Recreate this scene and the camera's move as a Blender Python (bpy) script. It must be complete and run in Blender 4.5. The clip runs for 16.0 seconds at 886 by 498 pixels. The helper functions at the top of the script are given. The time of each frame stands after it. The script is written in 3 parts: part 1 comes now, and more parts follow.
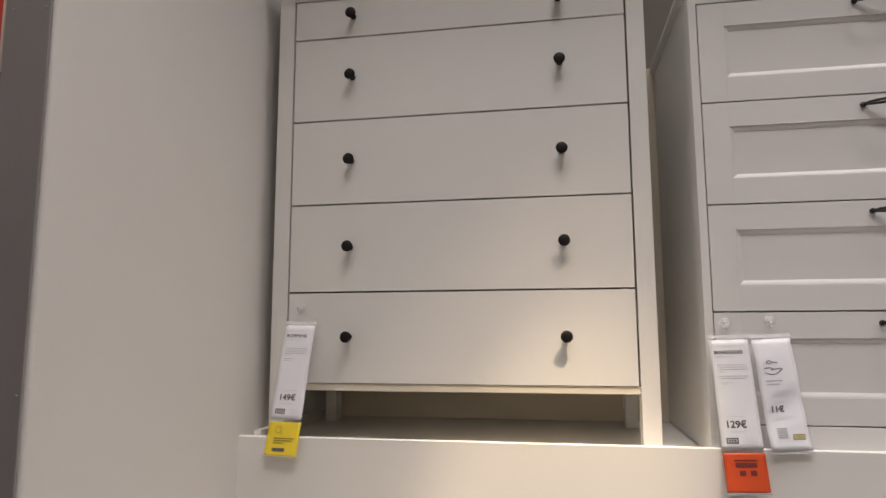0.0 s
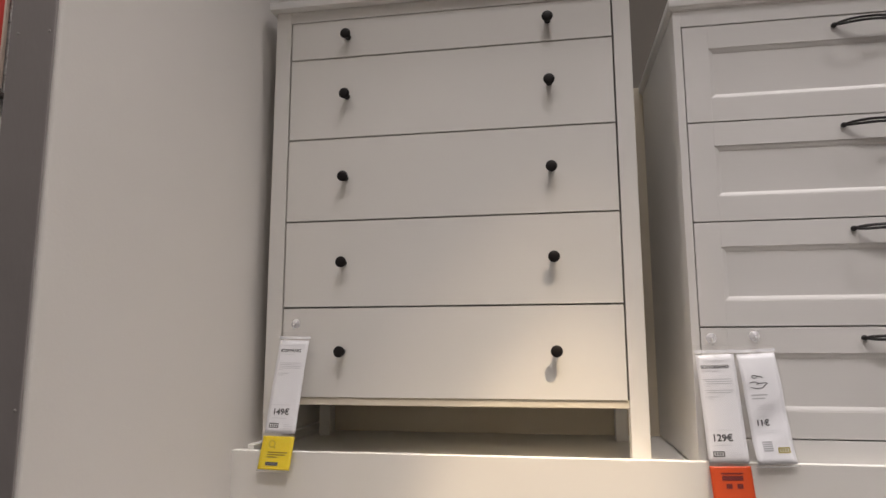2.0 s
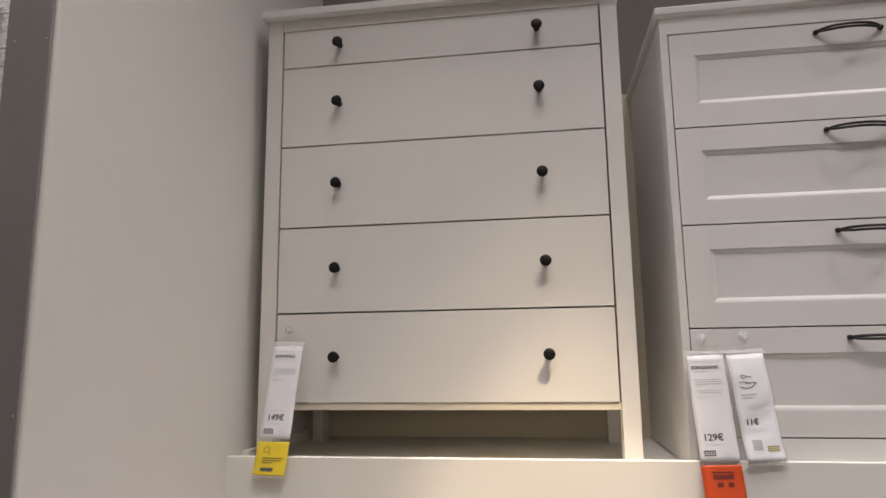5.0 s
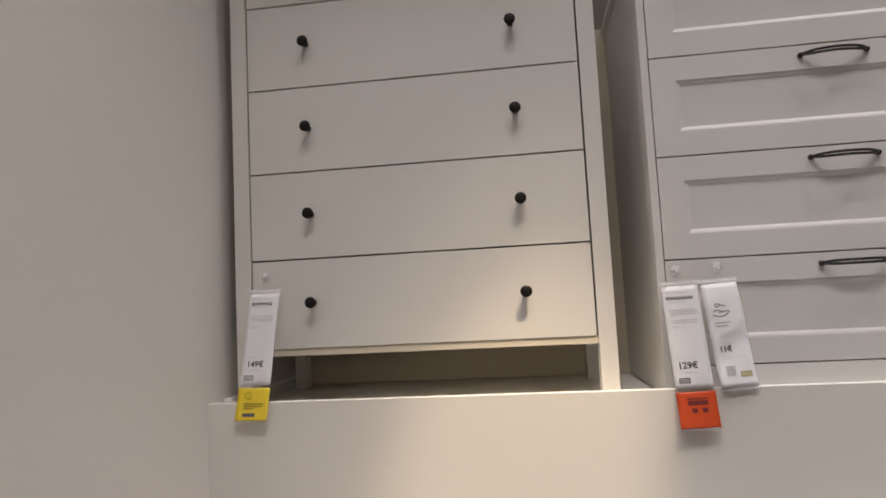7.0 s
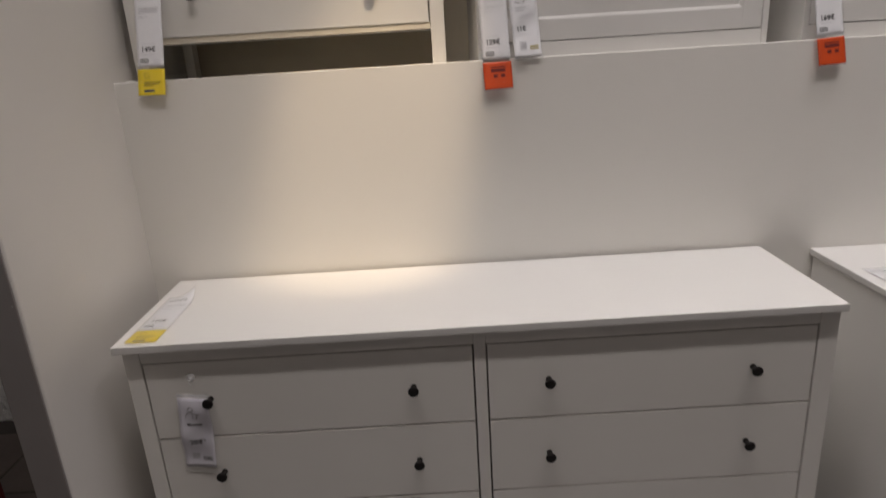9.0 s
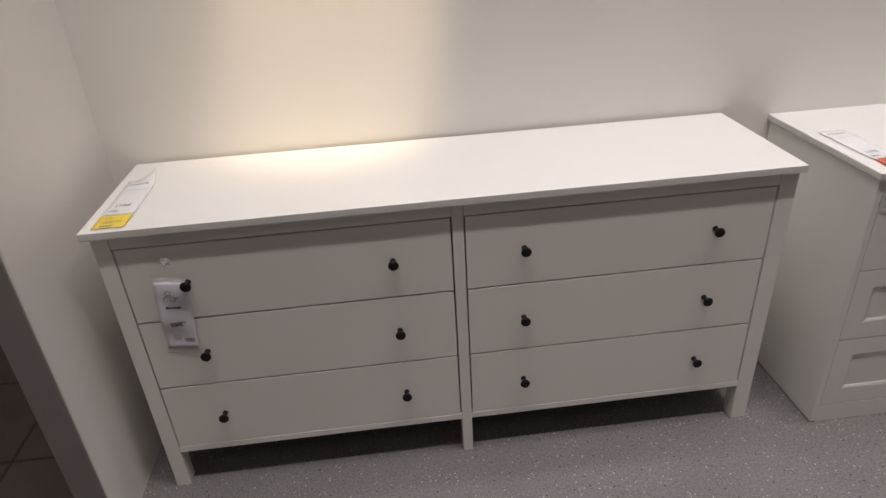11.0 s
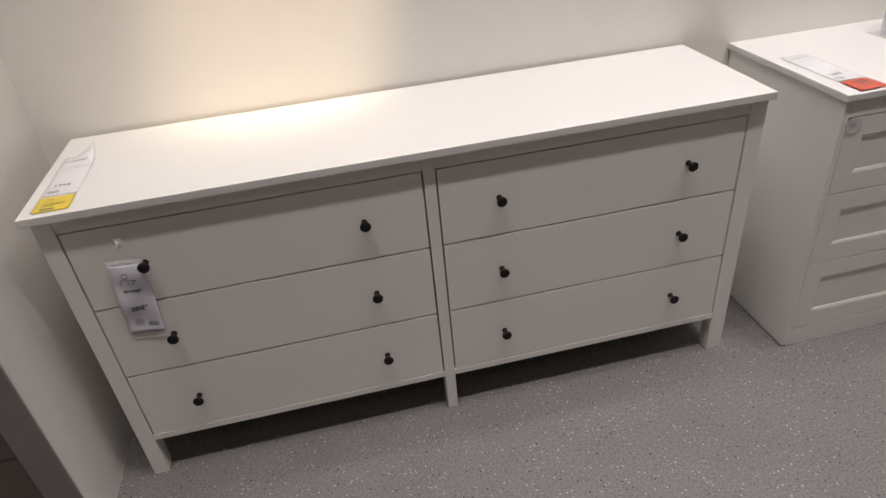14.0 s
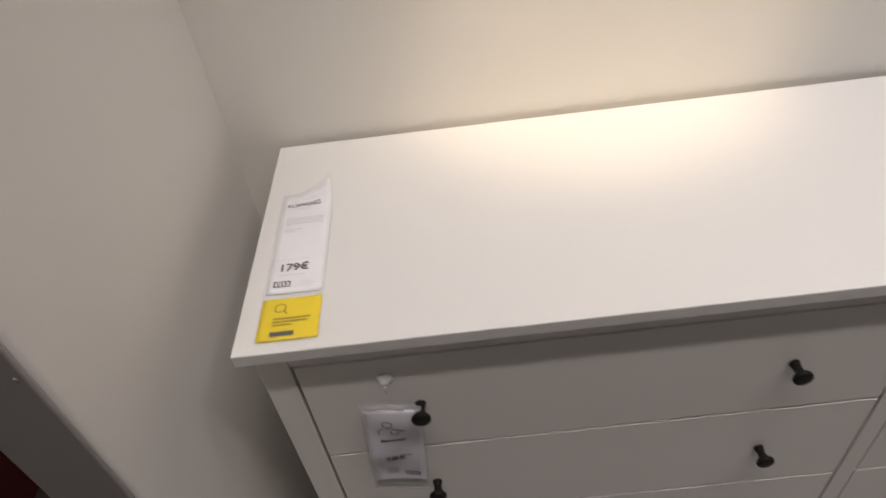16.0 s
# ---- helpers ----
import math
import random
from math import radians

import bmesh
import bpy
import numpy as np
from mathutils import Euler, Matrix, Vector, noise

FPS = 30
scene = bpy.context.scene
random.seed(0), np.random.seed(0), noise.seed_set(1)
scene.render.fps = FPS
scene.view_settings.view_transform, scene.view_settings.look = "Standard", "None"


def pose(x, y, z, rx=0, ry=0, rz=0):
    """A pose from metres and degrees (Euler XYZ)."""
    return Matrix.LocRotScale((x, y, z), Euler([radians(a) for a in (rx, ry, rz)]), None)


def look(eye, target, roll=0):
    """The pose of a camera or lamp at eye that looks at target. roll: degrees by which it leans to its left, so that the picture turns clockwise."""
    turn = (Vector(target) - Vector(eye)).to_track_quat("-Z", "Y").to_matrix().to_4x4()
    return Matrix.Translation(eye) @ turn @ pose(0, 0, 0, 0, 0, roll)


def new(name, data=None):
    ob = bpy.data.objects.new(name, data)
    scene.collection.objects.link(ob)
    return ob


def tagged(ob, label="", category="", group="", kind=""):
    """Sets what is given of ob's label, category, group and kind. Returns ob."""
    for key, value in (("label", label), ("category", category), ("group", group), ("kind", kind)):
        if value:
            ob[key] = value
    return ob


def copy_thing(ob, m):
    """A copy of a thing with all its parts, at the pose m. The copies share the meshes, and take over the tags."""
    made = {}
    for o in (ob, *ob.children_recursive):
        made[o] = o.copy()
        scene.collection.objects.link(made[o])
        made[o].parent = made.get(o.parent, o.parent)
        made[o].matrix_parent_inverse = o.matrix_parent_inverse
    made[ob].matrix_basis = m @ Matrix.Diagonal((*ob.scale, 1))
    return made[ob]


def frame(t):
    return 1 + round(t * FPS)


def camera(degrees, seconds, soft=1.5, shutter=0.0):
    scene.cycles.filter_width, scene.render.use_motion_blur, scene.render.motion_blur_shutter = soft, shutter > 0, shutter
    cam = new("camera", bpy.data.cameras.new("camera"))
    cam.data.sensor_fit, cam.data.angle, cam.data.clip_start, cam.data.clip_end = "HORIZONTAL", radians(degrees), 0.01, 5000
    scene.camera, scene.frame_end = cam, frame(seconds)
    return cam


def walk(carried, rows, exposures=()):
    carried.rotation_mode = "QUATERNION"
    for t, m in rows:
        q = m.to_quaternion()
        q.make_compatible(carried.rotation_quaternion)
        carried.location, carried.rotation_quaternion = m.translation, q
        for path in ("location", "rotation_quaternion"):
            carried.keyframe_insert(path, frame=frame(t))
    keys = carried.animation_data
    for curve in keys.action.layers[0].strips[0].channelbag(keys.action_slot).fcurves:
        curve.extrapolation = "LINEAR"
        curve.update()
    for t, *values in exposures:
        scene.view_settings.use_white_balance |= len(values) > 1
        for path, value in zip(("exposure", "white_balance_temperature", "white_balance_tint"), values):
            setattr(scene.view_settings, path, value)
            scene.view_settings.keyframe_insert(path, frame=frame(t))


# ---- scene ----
cam = camera(69.1, 16.0, soft=1.5, shutter=0.2)
PATH = [
    (0, (0.618, -0.904, 1.633), (0.274, 1.05, 1.885), -0.2),
    (0.5, (0.615, -0.9, 1.622), (0.277, 1.053, 1.888), -0.0),
    (1, (0.614, -0.899, 1.624), (0.281, 1.054, 1.895), -0.1),
    (1.5, (0.622, -0.907, 1.624), (0.287, 1.043, 1.911), -0.0),
    (2, (0.629, -0.929, 1.635), (0.301, 1.022, 1.929), -0.2),
    (2.5, (0.638, -0.955, 1.634), (0.312, 0.995, 1.934), -0.4),
    (3, (0.643, -0.956, 1.627), (0.322, 0.993, 1.935), -0.7),
    (3.5, (0.628, -0.949, 1.627), (0.317, 1.002, 1.94), -0.8),
    (6, (0.621, -0.938, 1.625), (0.342, 1.016, 1.943), -1.1),
    (6.5, (0.635, -0.923, 1.615), (0.366, 1.036, 1.918), -1.7),
    (7, (0.641, -0.924, 1.595), (0.388, 1.051, 1.773), -2.9),
    (7.5, (0.631, -0.962, 1.559), (0.377, 1.021, 1.614), -3.9),
    (8, (0.688, -1.107, 1.534), (0.527, 0.885, 1.447), -3.7),
    (8.5, (0.746, -1.252, 1.513), (0.696, 0.724, 1.207), -3.7),
    (8.7, (0.763, -1.298, 1.495), (0.738, 0.659, 1.079), -3.7),
    (8.8, (0.789, -1.322, 1.482), (0.756, 0.619, 1.0), -4.0),
    (8.9, (0.801, -1.34, 1.473), (0.771, 0.582, 0.921), -3.8),
    (9, (0.797, -1.361, 1.466), (0.785, 0.541, 0.847), -3.6),
    (9.1, (0.799, -1.373, 1.46), (0.793, 0.506, 0.774), -3.5),
    (9.2, (0.797, -1.382, 1.458), (0.797, 0.47, 0.703), -3.3),
    (9.5, (0.781, -1.392, 1.447), (0.799, 0.414, 0.587), -3.0),
    (12, (0.696, -1.333, 1.452), (0.905, 0.392, 0.461), -4.2),
    (12.5, (0.702, -1.329, 1.451), (0.93, 0.378, 0.434), -4.3),
    (13, (0.71, -1.331, 1.45), (0.956, 0.366, 0.42), -4.5),
    (13.5, (0.694, -1.325, 1.444), (0.96, 0.359, 0.398), -5.0),
    (14, (0.658, -1.294, 1.424), (0.931, 0.358, 0.331), -5.7),
    (14.5, (0.622, -1.167, 1.407), (0.855, 0.46, 0.268), -6.1),
    (15, (0.587, -0.968, 1.421), (0.671, 0.65, 0.249), -7.1),
    (15.5, (0.442, -0.728, 1.396), (0.451, 0.843, 0.159), -7.0),
    (16, (0.277, -0.48, 1.391), (0.224, 1.007, 0.055), -7.9),
]
walk(cam, [(t, look(eye, target, roll)) for t, eye, target, roll in PATH],
     exposures=[(0.0, 0.02), (3.5, 0.08), (6.5, 0.08), (7.0, -0.17), (7.5, -0.36), (8.0, -0.36), (8.5, -0.46), (9.0, -0.5), (9.5, -0.18), (12.0, -0.06), (13.0, 0.0), (14.0, 0.07),
                (14.5, 0.18), (15.0, 0.08), (15.5, -0.06), (16.0, -0.27)])

# ---- world and lights ----
world = bpy.data.worlds.new("world")
scene.world = world
world.use_nodes = True
world.node_tree.nodes["Background"].inputs["Color"].default_value = (1.0, 0.95, 0.9, 1)
world.node_tree.nodes["Background"].inputs["Strength"].default_value = 0.02


def area_lamp(name, m, sx, sy, watts, colour):
    data = bpy.data.lights.new(name, "AREA")
    data.shape, data.size, data.size_y, data.energy, data.color = "RECTANGLE", sx, sy, watts, colour
    ob = new(name, data)
    ob.matrix_world = m
    return ob


def spot_lamp(name, eye, target, watts, angle, blend, radius, colour):
    data = bpy.data.lights.new(name, "SPOT")
    data.energy, data.spot_size, data.spot_blend = watts, radians(angle), blend
    data.shadow_soft_size, data.color = radius, colour
    ob = new(name, data)
    ob.matrix_world = look(eye, target)
    return ob


# shop ceiling lights in front of the display, and the narrow warm spot aimed at the low chest
for track_y, watts, spread, colour in ((-0.86, 32.0, 97, (1.0, 0.912, 0.885)), (0.36, 10.0, 97, (1.0, 0.94, 0.94))):
    track = area_lamp("ceiling_track_lights", pose(1.35, track_y, 3.95), 3.8, 0.14, watts, colour)
    track.data.spread = radians(spread)
for lamp_x, lamp_y, watts in ((0.75, -0.28, 3.4), (2.2, -0.12, 6.2), (3.5, -0.12, 4.5)):
    head = area_lamp("track_head", pose(lamp_x, lamp_y, 3.93), 0.13, 0.13, watts, (1.0, 0.935, 0.93))
    head.data.spread = radians(92)
# unseen fills added behind the camera; the low far one reaches under the tall chest
area_lamp("aisle_fill", pose(0.9, -2.7, 4.1), 4.4, 0.6, 10.5, (1.0, 0.84, 0.74))
area_lamp("far_aisle_fill", look((0.8, -7.4, 2.5), (0.6, 0.5, 1.4)), 6.0, 0.5, 13, (1.0, 0.86, 0.77))
area_lamp("next_bay_lights", pose(-1.7, 0.1, 4.0), 1.6, 0.2, 17, (1.0, 0.94, 0.9))
spot_lamp("track_spot", (1.28, -0.63, 3.9), (0.553, 0.53, 1.00), 290, 14.0, 0.82, 0.03, (1.0, 0.77, 0.50))
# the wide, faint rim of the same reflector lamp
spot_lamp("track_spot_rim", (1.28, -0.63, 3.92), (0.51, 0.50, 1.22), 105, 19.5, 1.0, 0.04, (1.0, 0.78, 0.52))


# ---- materials ----
def material(name, base, rough=0.5, metal=0.0, vary=0.04, scale=6.0, bump=0.0, bump_scale=(40, 40, 40), spec=0.5, relief=0.001):
    m = bpy.data.materials.new(name)
    m.use_nodes = True
    nt = m.node_tree
    b = nt.nodes["Principled BSDF"]
    b.inputs["Roughness"].default_value = rough
    b.inputs["Metallic"].default_value = metal
    b.inputs["Specular IOR Level"].default_value = spec
    tc = nt.nodes.new("ShaderNodeTexCoord")
    n1 = nt.nodes.new("ShaderNodeTexNoise")
    n1.inputs["Scale"].default_value = scale
    n1.inputs["Detail"].default_value = 5
    nt.links.new(tc.outputs["Object"], n1.inputs["Vector"])
    ramp = nt.nodes.new("ShaderNodeValToRGB")
    lo = tuple(max(0, c * (1 - vary)) for c in base)
    hi = tuple(min(1, c * (1 + vary)) for c in base)
    ramp.color_ramp.elements[0].position, ramp.color_ramp.elements[0].color = 0.3, (*lo, 1)
    ramp.color_ramp.elements[1].position, ramp.color_ramp.elements[1].color = 0.7, (*hi, 1)
    nt.links.new(n1.outputs["Fac"], ramp.inputs["Fac"])
    nt.links.new(ramp.outputs["Color"], b.inputs["Base Color"])
    if bump:
        mp = nt.nodes.new("ShaderNodeMapping")
        mp.inputs["Scale"].default_value = bump_scale
        nt.links.new(tc.outputs["Object"], mp.inputs["Vector"])
        n2 = nt.nodes.new("ShaderNodeTexNoise")
        n2.inputs["Scale"].default_value = 1.0
        n2.inputs["Detail"].default_value = 4
        nt.links.new(mp.outputs["Vector"], n2.inputs["Vector"])
        bp = nt.nodes.new("ShaderNodeBump")
        bp.inputs["Strength"].default_value = bump
        bp.inputs["Distance"].default_value = relief
        nt.links.new(n2.outputs["Fac"], bp.inputs["Height"])
        nt.links.new(bp.outputs["Normal"], b.inputs["Normal"])
        rr = nt.nodes.new("ShaderNodeMapRange")
        rr.inputs["To Min"].default_value = max(0, rough - 0.08)
        rr.inputs["To Max"].default_value = min(1, rough + 0.08)
        nt.links.new(n2.outputs["Fac"], rr.inputs["Value"])
        nt.links.new(rr.outputs["Result"], b.inputs["Roughness"])
    return m


FOIL = material("white_foil", (0.80, 0.783, 0.745), 0.42, vary=0.015, scale=3, bump=0.15, bump_scale=(9, 60, 260))
# same white foil, base darkened to hold down the light on the tops
FOIL_TOP_DIM = material("white_foil_top_dimmed", (0.725, 0.715, 0.695), 0.38, vary=0.012, scale=3, bump=0.25, bump_scale=(9, 240, 60))
FOIL_B = material("white_foil_satin", (0.80, 0.785, 0.76), 0.42, vary=0.015, scale=3, bump=0.1, bump_scale=(9, 60, 240))
PAINT = material("wall_paint", (0.755, 0.73, 0.695), 0.7, vary=0.025, scale=1.7, bump=0.2, bump_scale=(140, 140, 140))
# dark grey base with the shade behind the chests put into it
BACK_SHADED = material("shaded_wall_paint", (0.22, 0.195, 0.17), 0.75, vary=0.03, scale=1.7, bump=0.5, bump_scale=(140, 140, 140))
PANEL = material("painted_board", (0.83, 0.81, 0.765), 0.6, vary=0.02, scale=1.3, bump=0.1, bump_scale=(160, 160, 160))
BOARD = material("beige_board", (0.75, 0.675, 0.54), 0.65, vary=0.04, scale=2.2, bump=0.2, bump_scale=(120, 120, 30))
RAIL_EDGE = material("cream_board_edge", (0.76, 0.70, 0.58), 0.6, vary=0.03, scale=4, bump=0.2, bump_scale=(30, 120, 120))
GREY_TRIM = material("grey_end_trim", (0.29, 0.268, 0.262), 0.55, vary=0.06, scale=5, bump=0.3, bump_scale=(200, 200, 60))
SCREW = material("screw_head", (0.36, 0.34, 0.33), 0.45, 0.2)
BLACK = material("black_knob", (0.010, 0.008, 0.008), 0.55, vary=0.2, scale=60, bump=0.3, bump_scale=(300, 300, 300), spec=0.25)
BLACK_METAL = material("black_handle", (0.010, 0.009, 0.009), 0.35, vary=0.2, scale=60, spec=0.5)
PAPER = material("paper", (0.85, 0.85, 0.87), 0.55, vary=0.02, scale=30, bump=0.2, bump_scale=(90, 90, 90))
PAPER_GREY = material("paper_in_sleeve", (0.76, 0.75, 0.82), 0.4, vary=0.03, scale=25)
YELLOW = material("yellow_card", (0.86, 0.66, 0.02), 0.45, vary=0.03, scale=20)
RED = material("red_card", (0.66, 0.078, 0.012), 0.45, vary=0.04, scale=20)
INK = material("ink", (0.095, 0.095, 0.10), 0.6)
INK_GREY = material("ink_grey", (0.50, 0.50, 0.52), 0.6)
INK_LIGHT = material("ink_light", (0.72, 0.72, 0.74), 0.6)
INK_RED = material("ink_on_red", (0.17, 0.016, 0.012), 0.6)
INK_OLIVE = material("ink_on_yellow", (0.28, 0.19, 0.012), 0.6)
INK_GOLD = material("ink_gold", (0.45, 0.36, 0.03), 0.6)
TILE = material("brown_tile", (0.060, 0.045, 0.038), 0.6, vary=0.2, scale=5, bump=0.4, bump_scale=(60, 60, 60))
GROUT = material("dark_grout", (0.035, 0.028, 0.025), 0.85, vary=0.1)
BRICK = material("white_brick", (0.80, 0.79, 0.785), 0.75, vary=0.1, scale=14, bump=1.0, bump_scale=(55, 55, 55), relief=0.014)
POSTER_RED = material("poster_red", (0.56, 0.022, 0.012), 0.45, vary=0.05, scale=4)
POSTER_CREAM = material("poster_cream", (0.66, 0.55, 0.42), 0.5, vary=0.05, scale=8)
FRAME_WOOD = material("pale_wood_frame", (0.66, 0.52, 0.44), 0.5, vary=0.1, scale=9)
LEDGE_WOOD = material("dark_ledge_wood", (0.10, 0.085, 0.08), 0.55, vary=0.15, scale=12, bump=0.3, bump_scale=(20, 120, 120))
RED_FABRIC = material("dark_red_fabric", (0.10, 0.008, 0.008), 0.85, vary=0.15, scale=40, bump=0.8, bump_scale=(400, 400, 400))
CEIL = material("ceiling_board", (0.18, 0.175, 0.17), 0.8, vary=0.04)
SHOP_WALL = material("shop_wall", (0.22, 0.21, 0.20), 0.8, vary=0.05)


def clear_plastic(name, rough, alpha):
    m = bpy.data.materials.new(name)
    m.use_nodes = True
    nt = m.node_tree
    b = nt.nodes["Principled BSDF"]
    b.inputs["Base Color"].default_value = (0.9, 0.9, 0.92, 1)
    b.inputs["Roughness"].default_value = rough
    b.inputs["Alpha"].default_value = alpha
    b.inputs["IOR"].default_value = 1.45
    return m


def glossy_film(name, rough):
    """Thin clear film: see-through, with a sheen that grows at low angles."""
    m = bpy.data.materials.new(name)
    m.use_nodes = True
    nt = m.node_tree
    nt.nodes.clear()
    out = nt.nodes.new("ShaderNodeOutputMaterial")
    mixer = nt.nodes.new("ShaderNodeMixShader")
    clear = nt.nodes.new("ShaderNodeBsdfTransparent")
    gloss = nt.nodes.new("ShaderNodeBsdfAnisotropic")
    gloss.inputs["Roughness"].default_value = rough
    weight = nt.nodes.new("ShaderNodeLayerWeight")
    power = nt.nodes.new("ShaderNodeMath")
    power.operation = "POWER"
    power.inputs[1].default_value = 2.0
    nt.links.new(weight.outputs["Facing"], power.inputs[0])
    share = nt.nodes.new("ShaderNodeMapRange")
    share.inputs["To Min"].default_value, share.inputs["To Max"].default_value = 0.04, 0.5
    nt.links.new(power.outputs[0], share.inputs["Value"])
    nt.links.new(share.outputs["Result"], mixer.inputs[0])
    nt.links.new(clear.outputs[0], mixer.inputs[1])
    nt.links.new(gloss.outputs[0], mixer.inputs[2])
    nt.links.new(mixer.outputs[0], out.inputs["Surface"])
    return m


SLEEVE = glossy_film("clear_sleeve", 0.3)
STRIP = clear_plastic("milky_strip", 0.2, 0.6)
CUP = clear_plastic("clear_rubber", 0.12, 0.32)
# hook's base colour raised to a pale tone to hold its glint
HOOK = material("highlit_hook", (0.62, 0.62, 0.63), 0.15)
ACRYLIC = clear_plastic("acrylic", 0.06, 0.22)


def floor_material():
    m = bpy.data.materials.new("speckled_vinyl")
    m.use_nodes = True
    nt = m.node_tree
    b = nt.nodes["Principled BSDF"]
    b.inputs["Roughness"].default_value = 0.55
    tc = nt.nodes.new("ShaderNodeTexCoord")

    def noise_ramp(scale, p0, p1, c0, c1, detail=3):
        n = nt.nodes.new("ShaderNodeTexNoise")
        n.inputs["Scale"].default_value, n.inputs["Detail"].default_value = scale, detail
        nt.links.new(tc.outputs["Object"], n.inputs["Vector"])
        r = nt.nodes.new("ShaderNodeValToRGB")
        r.color_ramp.elements[0].position, r.color_ramp.elements[0].color = p0, (*c0, 1)
        r.color_ramp.elements[1].position, r.color_ramp.elements[1].color = p1, (*c1, 1)
        nt.links.new(n.outputs["Fac"], r.inputs["Fac"])
        return r.outputs["Color"]

    def flecks(scale, size, seed):
        mp = nt.nodes.new("ShaderNodeMapping")
        mp.inputs["Location"].default_value = (seed, seed * 1.7, 0.3)
        nt.links.new(tc.outputs["Object"], mp.inputs["Vector"])
        v = nt.nodes.new("ShaderNodeTexVoronoi")
        v.inputs["Scale"].default_value = scale
        nt.links.new(mp.outputs["Vector"], v.inputs["Vector"])
        lt = nt.nodes.new("ShaderNodeMath")
        lt.operation = "LESS_THAN"
        lt.inputs[1].default_value = size
        nt.links.new(v.outputs["Distance"], lt.inputs[0])
        sep = nt.nodes.new("ShaderNodeSeparateColor")
        nt.links.new(v.outputs["Color"], sep.inputs["Color"])
        pick = nt.nodes.new("ShaderNodeMath")
        pick.operation = "GREATER_THAN"
        pick.inputs[1].default_value = 0.5
        nt.links.new(sep.outputs[0], pick.inputs[0])
        mul = nt.nodes.new("ShaderNodeMath")
        mul.operation = "MULTIPLY"
        nt.links.new(lt.outputs[0], mul.inputs[0])
        nt.links.new(pick.outputs[0], mul.inputs[1])
        return mul.outputs[0]

    def mix(kind, fac, a, c):
        x = nt.nodes.new("ShaderNodeMixRGB")
        x.blend_type = kind
        if hasattr(fac, "node"):
            nt.links.new(fac, x.inputs["Fac"])
        else:
            x.inputs["Fac"].default_value = fac
        nt.links.new(a, x.inputs["Color1"])
        if hasattr(c, "node"):
            nt.links.new(c, x.inputs["Color2"])
        else:
            x.inputs["Color2"].default_value = (*c, 1)
        return x.outputs["Color"]

    col = noise_ramp(160, 0.33, 0.67, (0.134, 0.127, 0.125), (0.232, 0.222, 0.220))
    col = mix("MULTIPLY", 0.5, col, noise_ramp(5, 0.3, 0.7, (0.82, 0.82, 0.82), (1.0, 1.0, 1.0)))
    col = mix("MIX", flecks(85, 0.24, 1.3), col, (0.125, 0.12, 0.122))
    col = mix("MIX", flecks(70, 0.17, 4.1), col, (0.40, 0.39, 0.385))
    col = mix("MIX", flecks(48, 0.13, 7.7), col, (0.04, 0.038, 0.042))
    nt.links.new(col, b.inputs["Base Color"])
    bp = nt.nodes.new("ShaderNodeBump")
    bp.inputs["Strength"].default_value, bp.inputs["Distance"].default_value = 0.3, 0.001
    n = nt.nodes.new("ShaderNodeTexNoise")
    n.inputs["Scale"].default_value = 220
    nt.links.new(tc.outputs["Object"], n.inputs["Vector"])
    nt.links.new(n.outputs["Fac"], bp.inputs["Height"])
    nt.links.new(bp.outputs["Normal"], b.inputs["Normal"])
    return m


VINYL = floor_material()


# ---- builders ----
def box(bm, x0, x1, y0, y1, z0, z1, bevel=0.0, seg=2):
    """A box, with its edges rounded, added to bm."""
    made = bmesh.ops.create_cube(bm, size=1.0)["verts"]
    bmesh.ops.scale(bm, vec=(x1 - x0, y1 - y0, z1 - z0), verts=made)
    bmesh.ops.translate(bm, vec=((x0 + x1) / 2, (y0 + y1) / 2, (z0 + z1) / 2), verts=made)
    if bevel:
        edges = list({e for v in made for e in v.link_edges})
        bmesh.ops.bevel(bm, geom=edges, offset=bevel, segments=seg, affect="EDGES", profile=0.5)
    return bm


def slab(x0, x1, y0, y1, z0, z1, bevel=0.0, seg=2):
    return box(bmesh.new(), x0, x1, y0, y1, z0, z1, bevel, seg)


def lathe(profile, steps=24):
    """A turned body round the y axis, from (distance along -y, radius) pairs."""
    bm = bmesh.new()
    rings = []
    for d, r in profile:
        rings.append([bm.verts.new((r * math.cos(2 * math.pi * k / steps), -d, r * math.sin(2 * math.pi * k / steps))) for k in range(steps)])
    for a, c in zip(rings, rings[1:]):
        for k in range(steps):
            bm.faces.new((a[k], a[(k + 1) % steps], c[(k + 1) % steps], c[k]))
    bm.faces.new(rings[0])
    bm.faces.new(rings[-1])
    bmesh.ops.recalc_face_normals(bm, faces=bm.faces)
    return bm


def tube(points, radius, steps=8):
    """A round bar along the points."""
    bm = bmesh.new()
    rings = []
    for k, p in enumerate(points):
        a, c = points[max(k - 1, 0)], points[min(k + 1, len(points) - 1)]
        way = (Vector(c) - Vector(a)).normalized()
        side = way.cross(Vector((0, 0, 1)))
        side = side.normalized() if side.length > 1e-4 else Vector((1, 0, 0))
        up = side.cross(way)
        rings.append([bm.verts.new(Vector(p) + radius * (math.cos(2 * math.pi * j / steps) * side + math.sin(2 * math.pi * j / steps) * up)) for j in range(steps)])
    for a, c in zip(rings, rings[1:]):
        for j in range(steps):
            bm.faces.new((a[j], a[(j + 1) % steps], c[(j + 1) % steps], c[j]))
    bm.faces.new(rings[0])
    bm.faces.new(rings[-1])
    bmesh.ops.recalc_face_normals(bm, faces=bm.faces)
    return bm


